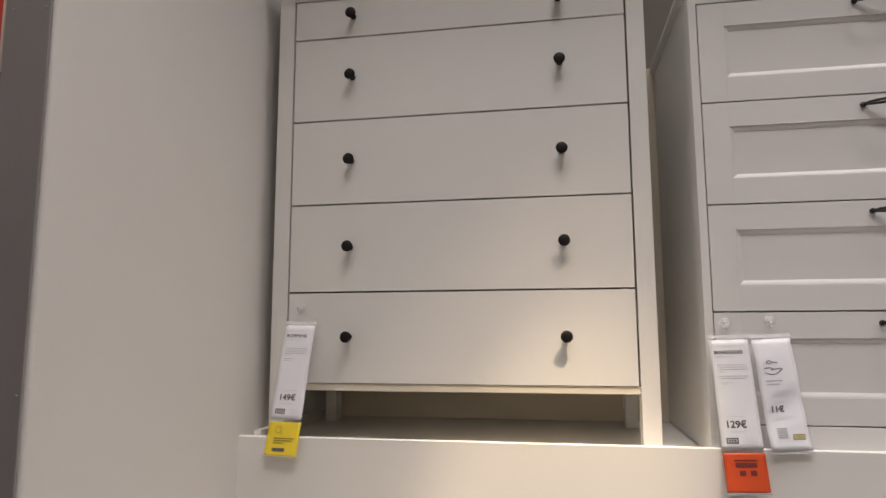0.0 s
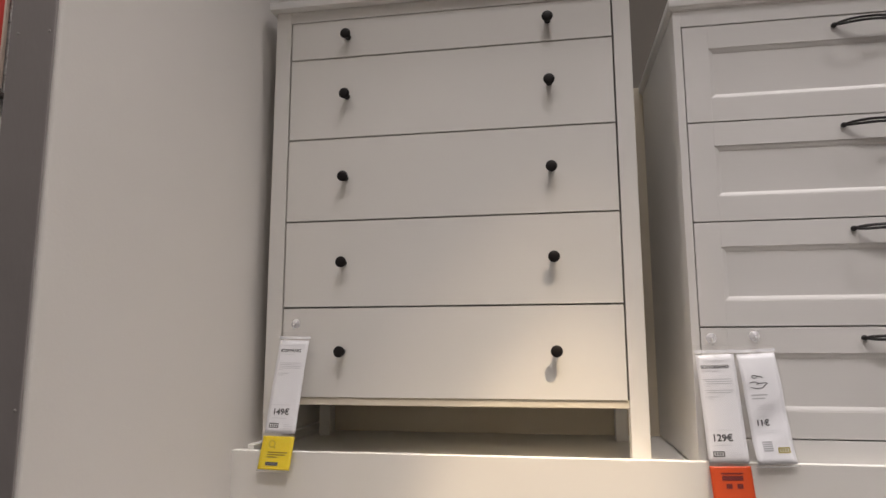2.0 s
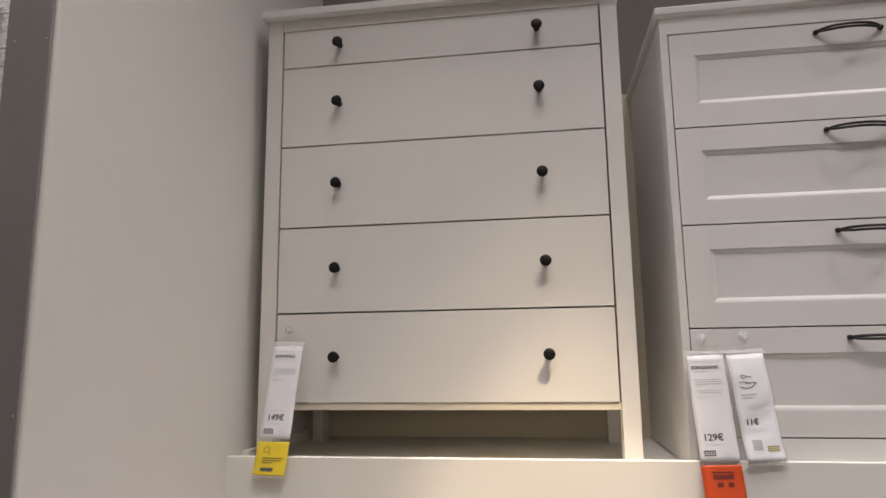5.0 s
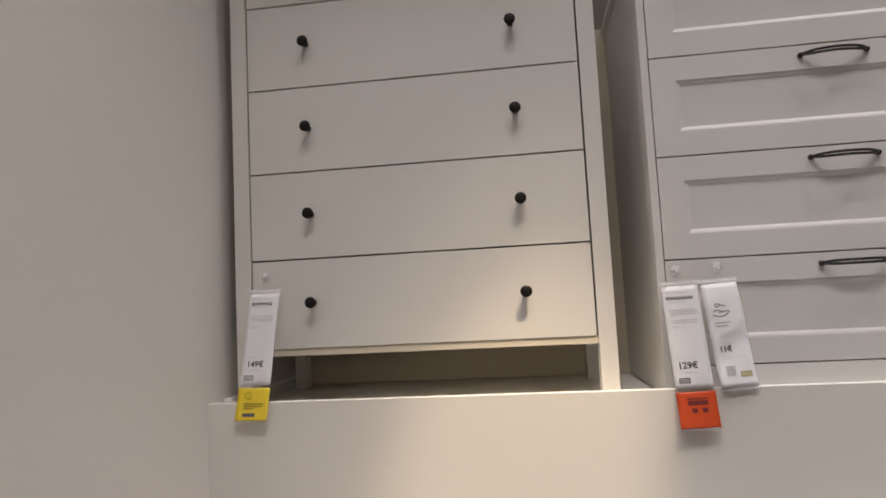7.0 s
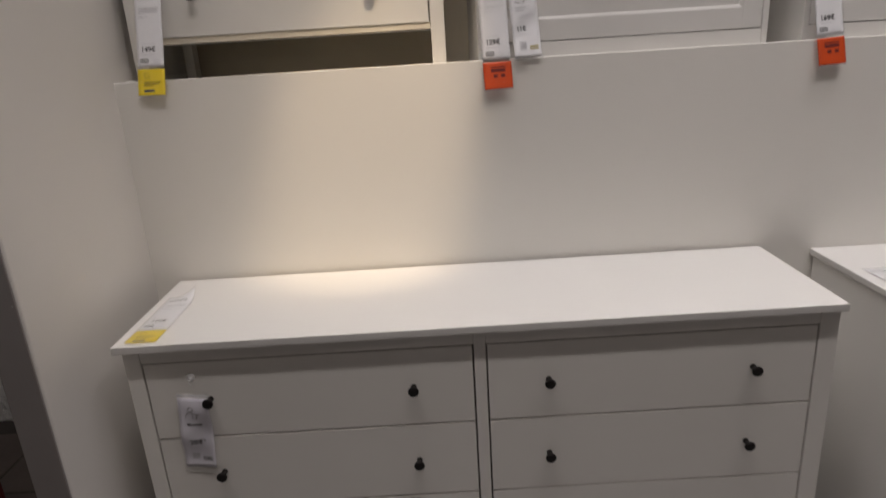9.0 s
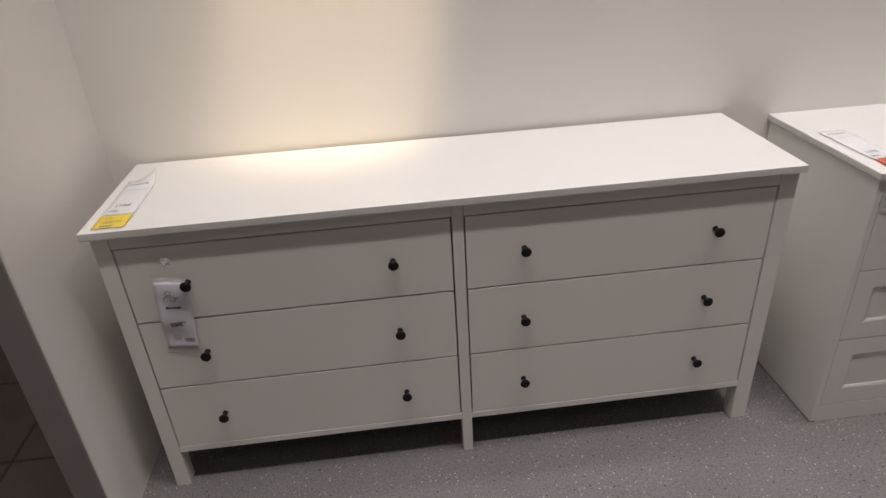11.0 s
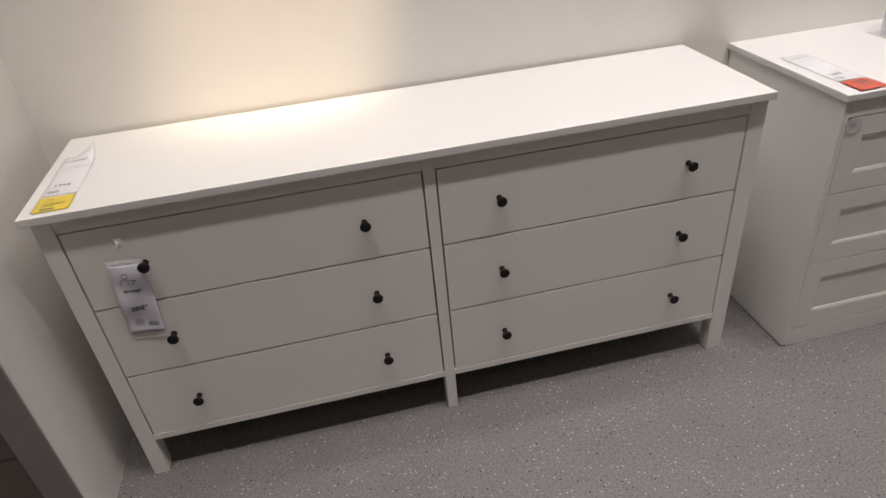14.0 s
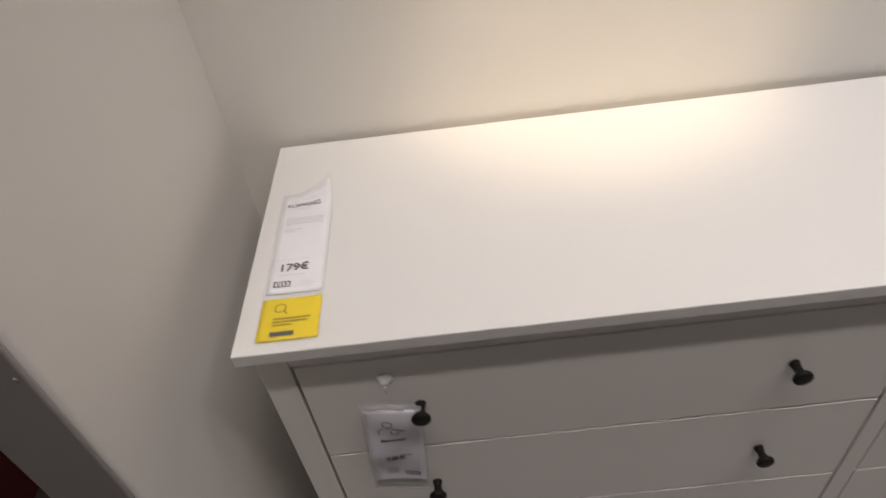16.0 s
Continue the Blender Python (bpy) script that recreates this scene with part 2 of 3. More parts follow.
def to_mesh(name, bm, mat, smooth=False):
    me = bpy.data.meshes.new(name)
    bm.to_mesh(me)
    bm.free()
    me.materials.append(mat)
    if smooth:
        me.polygons.foreach_set("use_smooth", [True] * len(me.polygons))
    return me


def part(name, bm, mat, parent, label="", smooth=False):
    ob = new(name, to_mesh(name, bm, mat, smooth) if isinstance(bm, bmesh.types.BMesh) else bm)
    ob.parent = parent
    return tagged(ob, label)


def thing(name, place, label, category, group="", kind=""):
    ob = new(name)
    ob.location = place
    ob.empty_display_size = 0.05
    return tagged(ob, label, category, group, kind)


def structure(name, bm, mat, label, category, smooth=False):
    return tagged(new(name, to_mesh(name, bm, mat, smooth)), label, category, kind="structure")


# ---- large structure ----
WALL_X, LEDGE_Y, DECK_Z, LIP_Z = -0.08, 0.452, 1.378, 1.405
structure("floor", slab(-0.125, 4.6, -9.0, 1.2, -0.05, 0.0), VINYL, "grey speckled vinyl shop floor", "floor")

bm = slab(-0.156, WALL_X, -0.140, 1.14, 0.0, 4.2)
bmesh.ops.bevel(bm, geom=[e for e in bm.edges if all(abs(v.co.x - WALL_X) < 1e-5 and v.co.y < 0 for v in e.verts)], offset=0.008, segments=5, affect="EDGES", profile=0.5)
wall_left = structure("wall_left", bm, PAINT, "cream-white painted partition wall with rounded edge", "wall")
trim = structure("trim", slab(-0.158, -0.0822, -0.146, -0.141, 0.0, 4.2, 0.0018), GREY_TRIM, "grey end strip screwed on the partition wall", "wall trim")
screw_mesh = to_mesh("screw", lathe([(0, 0.0023), (0.0006, 0.0022), (0.0010, 0.0014), (0.0011, 0.0005)], 12), SCREW, True)
for k in range(6):
    for x in (-0.143, -0.0900):
        o = part("screw", screw_mesh, None, trim)
        o.location = (x, -0.146, 0.457 + 0.546 * k)

# back wall coloured dark for the shade behind the chests
structure("wall_back", slab(WALL_X, 4.6, 1.03, 1.14, 0.0, 4.2), BACK_SHADED, "plain wall behind the raised chests, shade in its dark grey", "wall")

platform = thing("display_platform", (0, LEDGE_Y, 0), "long white painted display ledge with raised front lip", "display platform")
part("front_panel", slab(WALL_X - 0.006, 4.605, 0.0, 0.018, 0.0, LIP_Z, 0.0015), PANEL, platform)
part("deck", slab(WALL_X - 0.006, 4.605, 0.0175, 0.5765, DECK_Z - 0.03, DECK_Z), PANEL, platform)

part("side_batten", slab(WALL_X + 0.0005, WALL_X + 0.016, 0.075, 0.5525, DECK_Z + 0.0005, DECK_Z + 0.028, 0.001), PANEL, platform)
part("back_board", slab(WALL_X - 0.006, 4.605, 0.553, 0.577, DECK_Z + 0.0005, 2.405, 0.0015), BOARD, platform, "beige back board")

structure("wall_right", slab(4.6, 4.7, -9.0, 1.14, 0.0, 4.2), SHOP_WALL, "plain shop wall closing the bay", "wall")
structure("wall_front", slab(-3.2, 4.7, -9.1, -9.0, 0.0, 4.2), SHOP_WALL, "plain shop wall behind the aisle", "wall")
structure("wall_side", slab(-3.3, -3.2, -9.1, 1.2, 0.0, 4.2), SHOP_WALL, "plain shop wall of the next bay", "wall")
structure("ceiling", slab(-3.3, 4.7, -9.1, 1.3, 4.2, 4.3), CEIL, "plain grey shop ceiling", "ceiling")


# ---- drawer chests with round knobs ----
KNOB = to_mesh("knob", lathe([(0, 0.0075), (0.002, 0.0070), (0.010, 0.0055), (0.017, 0.0065), (0.020, 0.0105), (0.0225, 0.0128), (0.0255, 0.0132), (0.0275, 0.0122), (0.029, 0.0095), (0.0295, 0.003)], 28), BLACK, True)


def knob_chest(place, width, height, rows, columns, base, label, rail_mat, gap=0.0021, wide=0.0, group=""):
    """A plain chest: width and height of its body with the top, drawer edges in rows (upwards), knobs in pairs, base the height under it. Its front faces -y; its
    place is the front left corner of the top, at the floor."""
    c = thing("chest_of_drawers", place, label, "chest of drawers", group)
    over, st, d = 0.022, 0.039, 0.44
    x0, x1, f = 0.012, width - 0.011, over
    top = height - 0.019
    part("top_panel", slab(0, width, 0, d, top, height, 0.0018, 3), FOIL_TOP_DIM, c)
    for a, b in ((x0, x0 + st), (x1 - st, x1 + wide)):
        part("front_leg", slab(a, b, f, f + 0.045, 0.0, top, 0.0012), FOIL, c)
        part("back_leg", slab(a + (0.008 if a == x0 else 0.0), b - (0.0 if a == x0 else 0.008), d - 0.06, d - 0.012, 0.0, top - 0.001, 0.0012), FOIL, c)
    for a in (x0 + 0.004, x1 + wide - 0.020):
        part("side_panel", slab(a, a + 0.016, f + 0.0455, d - 0.0605, base + 0.002, top - 0.001), FOIL, c)
    part("back_panel", slab(x0 + st, x1 - st, d - 0.022, d - 0.016, base + 0.002, top - 0.002), FOIL, c)
    part("bottom_panel", slab(x0 + st + 0.001, x1 - st - 0.001, f + 0.030, d - 0.023, base, base + 0.010), FOIL, c)
    mid = (x0 + x1) / 2
    spans = [(x0 + st, x1 - st)]
    if columns == 2:
        w = 0.0285
        part("middle_leg", slab(mid - w / 2, mid + w / 2, f, f + 0.045, 0.0, top, 0.0012), FOIL, c)
        part("middle_panel", slab(mid - 0.008, mid + 0.008, f + 0.046, d - 0.024, base + 0.011, top - 0.001), FOIL, c)
        spans = [(x0 + st, mid - w / 2), (mid + w / 2, x1 - st)]
    for a, b in spans:
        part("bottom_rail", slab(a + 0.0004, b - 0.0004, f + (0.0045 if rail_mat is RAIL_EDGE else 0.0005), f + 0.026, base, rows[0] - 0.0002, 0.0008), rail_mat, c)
        part("top_rail", slab(a + 0.0004, b - 0.0004, f + 0.001, f + 0.024, rows[-1] + 0.001, top - 0.0005, 0.001), FOIL, c)
        for low, high in zip(rows, rows[1:]):
            dr = part("drawer", slab(a + 0.0040, b - 0.0040, f + 0.0012, f + 0.019, low + (0.0008 if low == rows[0] else gap), high - gap, 0.0003, 1), FOIL, c)
            part("drawer_box", slab(a + 0.014, b - 0.014, f + 0.0195, d - 0.04, low + 0.014, high - 0.05), FOIL, dr)
            cx = (a + b) / 2
            for x in (cx - 0.2475, cx + 0.2475):
                k = part("knob", KNOB, None, dr, "black knob")
                k.location = (x, f + 0.0012, (low + high) / 2 + 0.001)
    return c


knob_chest((0, 0, 0), 1.72, 0.83, (0.145, 0.354, 0.563, 0.772), 2, 0.126,
           "wide white six-drawer chest with black round knobs on vinyl floor", FOIL, 0.0026, 0.007)
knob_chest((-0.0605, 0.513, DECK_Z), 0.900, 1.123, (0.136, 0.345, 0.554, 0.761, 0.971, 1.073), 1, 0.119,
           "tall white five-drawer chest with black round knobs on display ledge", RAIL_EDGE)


# ---- chests with framed drawers and bow handles ----
def bow_handle(half, rise):
    """Two slim bars that spread between a pair of feet, bowed away from the front."""
    bm = bmesh.new()
    for s in (-1, 1):
        pts = []
        for k in range(17):
            u = -1 + 2 * k / 16
            pts.append((half * u, -0.004 - rise * (1 - u * u) ** 0.8, s * 0.0036 * (1 - u ** 6)))
        t = tube(pts, 0.0030, 8)
        me = bpy.data.meshes.new("bar")
        t.to_mesh(me)
        t.free()
        bm.from_mesh(me)
        bpy.data.meshes.remove(me)
    for s in (-1, 1):
        foot = lathe([(0, 0.0058), (0.004, 0.0058), (0.007, 0.0048), (0.008, 0.002)], 14)
        bmesh.ops.translate(foot, vec=(s * half, 0, 0), verts=foot.verts)
        me = bpy.data.meshes.new("foot")
        foot.to_mesh(me)
        foot.free()
        bm.from_mesh(me)
        bpy.data.meshes.remove(me)
    return bm


HANDLE = to_mesh("bow_handle", bow_handle(0.066, 0.024), BLACK_METAL, True)


def moulding(a, b, low, high, y0, y1, w):
    """The sloped ring between a drawer's frame and its sunk panel."""
    bm = bmesh.new()
    rings = []
    d = y1 - y0
    for k, y in ((0, y0), (0.0, y0 + d * 0.26), (0.15, y0 + d * 0.26), (0.5, y0 + d * 0.46), (0.86, y0 + d * 0.76), (0.86, y0 + d * 0.95), (1.0, y1)):
        i = w * k
        rings.append([bm.verts.new(p) for p in ((a + i, y, low + i), (b - i, y, low + i), (b - i, y, high - i), (a + i, y, high - i))])
    for r, q in zip(rings, rings[1:]):
        for k in range(4):
            bm.faces.new((r[k], r[(k + 1) % 4], q[(k + 1) % 4], q[k]))
    bmesh.ops.recalc_face_normals(bm, faces=bm.faces)
    return bm


def cornice(width, depth, top):
    """The hollow moulding under the top: rings that widen upwards round the front and the two sides."""
    bm = bmesh.new()
    rings = []
    for z, o in ((-0.0075, 0.0), (-0.0072, 0.0025), (-0.0050, 0.0032), (-0.0030, 0.0050), (-0.0012, 0.0078), (-0.0004, 0.0082)):
        rings.append([bm.verts.new(p) for p in ((-o, depth - 0.002, top + z), (-o, -o, top + z), (width + o, -o, top + z), (width + o, depth - 0.002, top + z))])
    for r, q in zip(rings, rings[1:]):
        for k in range(4):
            bm.faces.new((r[k], r[(k + 1) % 4], q[(k + 1) % 4], q[k]))
    bm.faces.new(rings[0])
    bm.faces.new(rings[-1])
    bmesh.ops.recalc_face_normals(bm, faces=bm.faces)
    return bm


def framed_chest(place, width, height, depth, rows, columns, label, group=""):
    """A chest with framed drawer fronts; its place is the front left corner of the body, at the floor. Its front faces -y."""
    c = thing("chest_of_drawers", place, label, "chest of drawers", group)
    t, top = 0.0165, height - 0.019
    part("top_panel", slab(-0.010, width + 0.010, -0.010, depth, top, height, 0.003, 3), FOIL_TOP_DIM, c)
    part("cornice", cornice(width, depth, top), FOIL_B, c)
    for a in (0.0, width - t):
        part("side_panel", slab(a, a + t, 0.0, depth - 0.004, 0.005, top - 0.0075, 0.001), FOIL_B, c)
    part("back_panel", slab(t + 0.001, width - t - 0.001, depth - 0.012, depth - 0.008, 0.03, top - 0.009), FOIL_B, c)
    part("plinth", slab(t + 0.0003, width - t - 0.0003, 0.001, 0.018, 0.0, rows[0] - 0.0015, 0.001), FOIL_B, c)
    part("bottom_panel", slab(t + 0.001, width - t - 0.001, 0.020, depth - 0.013, rows[0] - 0.018, rows[0] - 0.004), FOIL_B, c)
    part("top_rail", slab(t, width - t, 0.0, 0.018, rows[-1] + 0.0015, top - 0.0075), FOIL_B, c)
    mid = width / 2
    spans = [(t, width - t)]
    if columns == 2:
        part("middle_panel", slab(mid - t / 2, mid + t / 2, 0.001, depth - 0.013, rows[0], rows[-1], 0.001), FOIL_B, c)
        spans = [(t, mid - t / 2), (mid + t / 2, width - t)]
    sw, rw, ww = 0.053, 0.053, 0.011
    for a, b in spans:
        for low, high in zip(rows, rows[1:]):
            a1, b1, l1, h1 = a + 0.0022, b - 0.0022, low + 0.0016, high - 0.0016
            dr = part("drawer", slab(a1 + 0.004, b1 - 0.004, 0.0068, 0.017, l1 + 0.004, h1 - 0.004), FOIL_B, c)
            part("drawer_box", slab(a1 + 0.012, b1 - 0.012, 0.0175, depth - 0.03, l1 + 0.012, h1 - 0.05), FOIL_B, dr)
            for x in (a1, b1 - sw):
                part("stile", slab(x, x + sw, 0.0008, 0.0082, l1, h1, 0.0008), FOIL_B, dr)
            for z in (l1, h1 - rw):
                part("frame_rail", slab(a1 + sw, b1 - sw, 0.0010, 0.0082, z, z + rw, 0.0006), FOIL_B, dr)
            part("moulding", moulding(a1 + sw, b1 - sw, l1 + rw, h1 - rw, 0.0012, 0.0069, ww), FOIL_B, dr)
            h = part("handle", HANDLE, None, dr, "black metal bow handle")
            h.location = ((a + b) / 2 - 0.002, 0.0010, high - 0.0235)
    return c


FOUR = (0.066, 0.291, 0.515, 0.737, 0.962)
framed_high = framed_chest((0.917, 0.503, DECK_Z), 0.800, 1.027, 0.50, FOUR, 1,
                           "white four-drawer chest with framed fronts and black handles on ledge", "framed chests on the ledge")
framed_next = copy_thing(framed_high, pose(1.813, 0.503, DECK_Z))
tagged(framed_next, "white chest with framed drawers and orange-carded tag on ledge")
framed_chest((1.888, -0.035, 0.0), 1.59, 0.81, 0.485, (0.065, 0.302, 0.527, 0.744), 2,
             "wide white framed-drawer chest with black handles on vinyl floor")


# ---- price tags ----
def sheet(u0, u1, v0, v1, bend, thick=0.0004, nu=8, nv=20, film=False):
    """A thin bent sheet: u across, v downwards, bend(u, v) its lift towards the reader."""
    bm = bmesh.new()
    grids = []
    for off in (0.0, -thick):
        grids.append([[bm.verts.new((u0 + (u1 - u0) * i / nu, -(bend(u0 + (u1 - u0) * i / nu, v0 + (v1 - v0) * j / nv) + off), -(v0 + (v1 - v0) * j / nv))) for i in range(nu + 1)] for j in range(nv + 1)])
    f, b = grids
    for j in range(nv):
        for i in range(nu):
            bm.faces.new((f[j][i], f[j][i + 1], f[j + 1][i + 1], f[j + 1][i]))
            if not film:
                bm.faces.new((b[j][i], b[j + 1][i], b[j + 1][i + 1], b[j][i + 1]))
    if film:
        bmesh.ops.delete(bm, geom=[p for row in b for p in row], context="VERTS")
        return bm
    for j in range(nv):
        bm.faces.new((f[j][0], f[j + 1][0], b[j + 1][0], b[j][0]))
        bm.faces.new((f[j][nu], b[j][nu], b[j + 1][nu], f[j + 1][nu]))
    for i in range(nu):
        bm.faces.new((f[0][i], b[0][i], b[0][i + 1], f[0][i + 1]))
        bm.faces.new((f[nv][i], f[nv][i + 1], b[nv][i + 1], b[nv][i]))
    bmesh.ops.recalc_face_normals(bm, faces=bm.faces)
    return bm


def letters(text, u, v, size, bend, lift, bold=0.0):
    """Words as a flat mesh on the bent sheet, left end at u, baseline at v."""
    cu = bpy.data.curves.new("words", "FONT")
    cu.body, cu.size, cu.offset, cu.resolution_u = text, size, bold, 3
    ob = bpy.data.objects.new("words", cu)
    me = bpy.data.meshes.new_from_object(ob)
    bpy.data.objects.remove(ob)
    for p in me.vertices:
        a, d = u + p.co.x, v - p.co.y
        p.co = (a, -(bend(a, d) + lift), -d)
    return me


def printed(parent, bars, bend, lift, mat, name="print_bar"):
    """Bars of print (u0, u1, v, height) as one thin mesh each row group."""
    bm = bmesh.new()
    for u0, u1, v, h in bars:
        n = max(1, int((u1 - u0) / 0.012))
        for i in range(n):
            a, b = u0 + (u1 - u0) * i / n, u0 + (u1 - u0) * (i + 1) / n
            bm.faces.new([bm.verts.new((x, -(bend(x, y) + lift), -y)) for x, y in ((a, v + h), (b, v + h), (b, v), (a, v))])
    return part(name, bm, mat, parent)


def strokes(parent, lines, width, bend, lift, mat, name):
    """Line drawing: each line a list of (u, v)."""
    bm = bmesh.new()
    for line in lines:
        for (a, b), (c, d) in zip(line, line[1:]):
            n = Vector((-(d - b), c - a))
            n = n.normalized() * width / 2 if n.length else Vector((width / 2, 0))
            bm.faces.new([bm.verts.new((x, -(bend(x, y) + lift), -y)) for x, y in ((a + n.x, b + n.y), (c + n.x, d + n.y), (c - n.x, d - n.y), (a - n.x, b - n.y))])
    return part(name, bm, mat, parent)


def arc(cu, cv, ru, rv, a0, a1, n=14):
    return [(cu + ru * math.cos(radians(a0 + (a1 - a0) * k / n)), cv + rv * math.sin(radians(a0 + (a1 - a0) * k / n))) for k in range(n + 1)]


def tag_pose(top, low, across_turn=0.0):
    """A pose whose local -z runs from top to low and whose local -y faces the reader."""
    down = (Vector(low) - Vector(top)).normalized()
    z = -down
    x = Vector((1, 0, 0))
    x = (x - z * x.dot(z)).normalized()
    y = z.cross(x)
    m = Matrix((x, y, z)).transposed().to_4x4()
    return Matrix.Translation(top) @ m @ pose(0, 0, 0, 0, 0, across_turn)


def logo(parent, u, v, w, h, bend, lift, mat):
    """The maker's mark as plain blocks."""
    printed(parent, [(u, u + w, v, h * 0.2), (u, u + w, v + h * 0.8, h * 0.2), (u, u + w * 0.09, v + h * 0.2, h * 0.6), (u + w * 0.91, u + w, v + h * 0.2, h * 0.6),
                     (u + w * 0.2, u + w * 0.34, v + h * 0.33, h * 0.34), (u + w * 0.42, u + w * 0.56, v + h * 0.33, h * 0.34), (u + w * 0.64, u + w * 0.8, v + h * 0.33, h * 0.34)],
            bend, lift, mat, "logo_mark")


def suction_cup(parent, place):
    """A clear cup with a hook, pressed on a drawer front; place in the parent's space."""
    bm = lathe([(0, 0.0108), (0.0012, 0.0110), (0.003, 0.0088), (0.005, 0.0054), (0.0075, 0.0042), (0.010, 0.0046), (0.011, 0.003)], 24)
    cup = part("suction_cup", bm, CUP, parent, "clear suction cup", True)
    cup.matrix_local = place
    hook = part("hook", tube([(0, -0.009, 0.001), (0, -0.013, -0.004), (0, -0.0135, -0.010), (0, -0.011, -0.014)], 0.0014, 6), HOOK, cup)
    return cup


def product_tag(m, name, price, card, bend, label, cup=None, half=0.037, white=0.212, gap=0.006, card_h=0.071):
    c = thing("price_tag", (0, 0, 0), label, "price tag")
    c.matrix_world = m
    L = 0.0006
    full = white + gap + card_h
    sleeve = part("sleeve", sheet(-half - 0.002, half + 0.002, -0.020 if cup else -0.004, full + 0.003, lambda u, v: bend(u, v) + 0.0011, film=True), SLEEVE, c, "clear plastic sleeve", True)
    sleeve.visible_shadow = False
    paper = part("paper", sheet(-half + 0.001, half - 0.001, 0.0, white, bend), PAPER, c, "", True)
    part("product_name", letters(name, -half + 0.008, 0.0285, 0.0105 if len(name) < 9 else 0.0092, bend, L, 0.0003), None, paper).data.materials.append(INK)
    part("price", letters(price, -half + 0.012, white - 0.041, 0.0185, bend, L, 0.00045), None, paper).data.materials.append(INK)
    printed(paper, [(-0.026, 0.016, 0.0125, 0.0016), (-0.028, 0.006, 0.0325, 0.0020)], bend, L, INK_LIGHT, "small_print")
    if card == "yellow":
        rows = [(-0.026, 0.026, 0.054), (-0.027, 0.027, 0.058), (-0.027, 0.026, 0.062), (-0.027, 0.024, 0.066), (-0.027, -0.019, 0.070), (-0.027, -0.002, 0.078), (-0.027, -0.012, 0.082)]
    else:
        rows = [(-0.027, 0.024, 0.0500), (-0.024, 0.027, 0.0545), (-0.024, 0.026, 0.0590), (-0.024, -0.016, 0.0635), (-0.024, 0.027, 0.0720), (-0.024, 0.022, 0.0765), (-0.024, -0.002, 0.0850), (-0.022, -0.014, 0.0890)]
        printed(paper, [(-0.0285, -0.0265, v, 0.0020) for v in (0.0497, 0.0717, 0.0847)], bend, L, INK_GREY, "list_mark")
    printed(paper, [(u0, u1, v, 0.0011) for u0, u1, v in rows], bend, L, INK_GREY, "small_print")
    printed(paper, [(-0.028, 0.014, white - 0.063, 0.0014), (-0.024, 0.010, white - 0.034, 0.0020), (0.006, 0.018, white - 0.020, 0.0012), (0.006, 0.028, white - 0.016, 0.0012), (0.006, 0.020, white - 0.012, 0.0012)], bend, L, INK_LIGHT, "small_print")
    logo(paper, -0.028, white - 0.022, 0.022, 0.0105, bend, L, INK)
    v0 = white + gap
    cd = part("coloured_card", sheet(-half, half, v0, v0 + card_h, bend), YELLOW if card == "yellow" else RED, c, "", True)
    if card == "yellow":
        ring = arc(-0.013, v0 + 0.017, 0.0068, 0.0068, 0, 360, 20)
        strokes(cd, [ring, [(-0.008, v0 + 0.022), (-0.0035, v0 + 0.0275)]], 0.0016, bend, L, INK_OLIVE, "magnifier_icon")
        printed(cd, [(-0.020, 0.026, v0 + 0.0335, 0.0026), (-0.020, 0.022, v0 + 0.0385, 0.0026), (-0.020, 0.004, v0 + 0.0435, 0.0026)], bend, L, INK_OLIVE, "small_print")
        printed(cd, [(-0.021, 0.008, v0 + 0.055, 0.0075)], bend, L, INK, "dark_bar")
    else:
        printed(cd, [(-0.019, 0.022, v0 + 0.012, 0.0026)], bend, L, INK_RED, "small_print")
        printed(cd, [(-0.018, 0.021, v0 + 0.0175, 0.0085), (-0.012, -0.001, v0 + 0.032, 0.009), (0.008, 0.019, v0 + 0.032, 0.009)], bend, L, INK_RED, "dark_bar")
    if cup is not None:
        part("header_strip", sheet(-half - 0.001, half + 0.003, -0.009, -0.003, lambda u, v: bend(u, v) + 0.0016 + 0.0012 * math.sin(u * 170 + 1), 0.0004, 16, 2), STRIP, c)
        rim = sheet(-half - 0.002, half + 0.002, full + 0.002, full + 0.0032, lambda u, v: bend(u, v) + 0.0013, 0.0003, 8, 2)
        part("sleeve_weld", rim, CUP, c)
        suction_cup(c, cup)
    return c


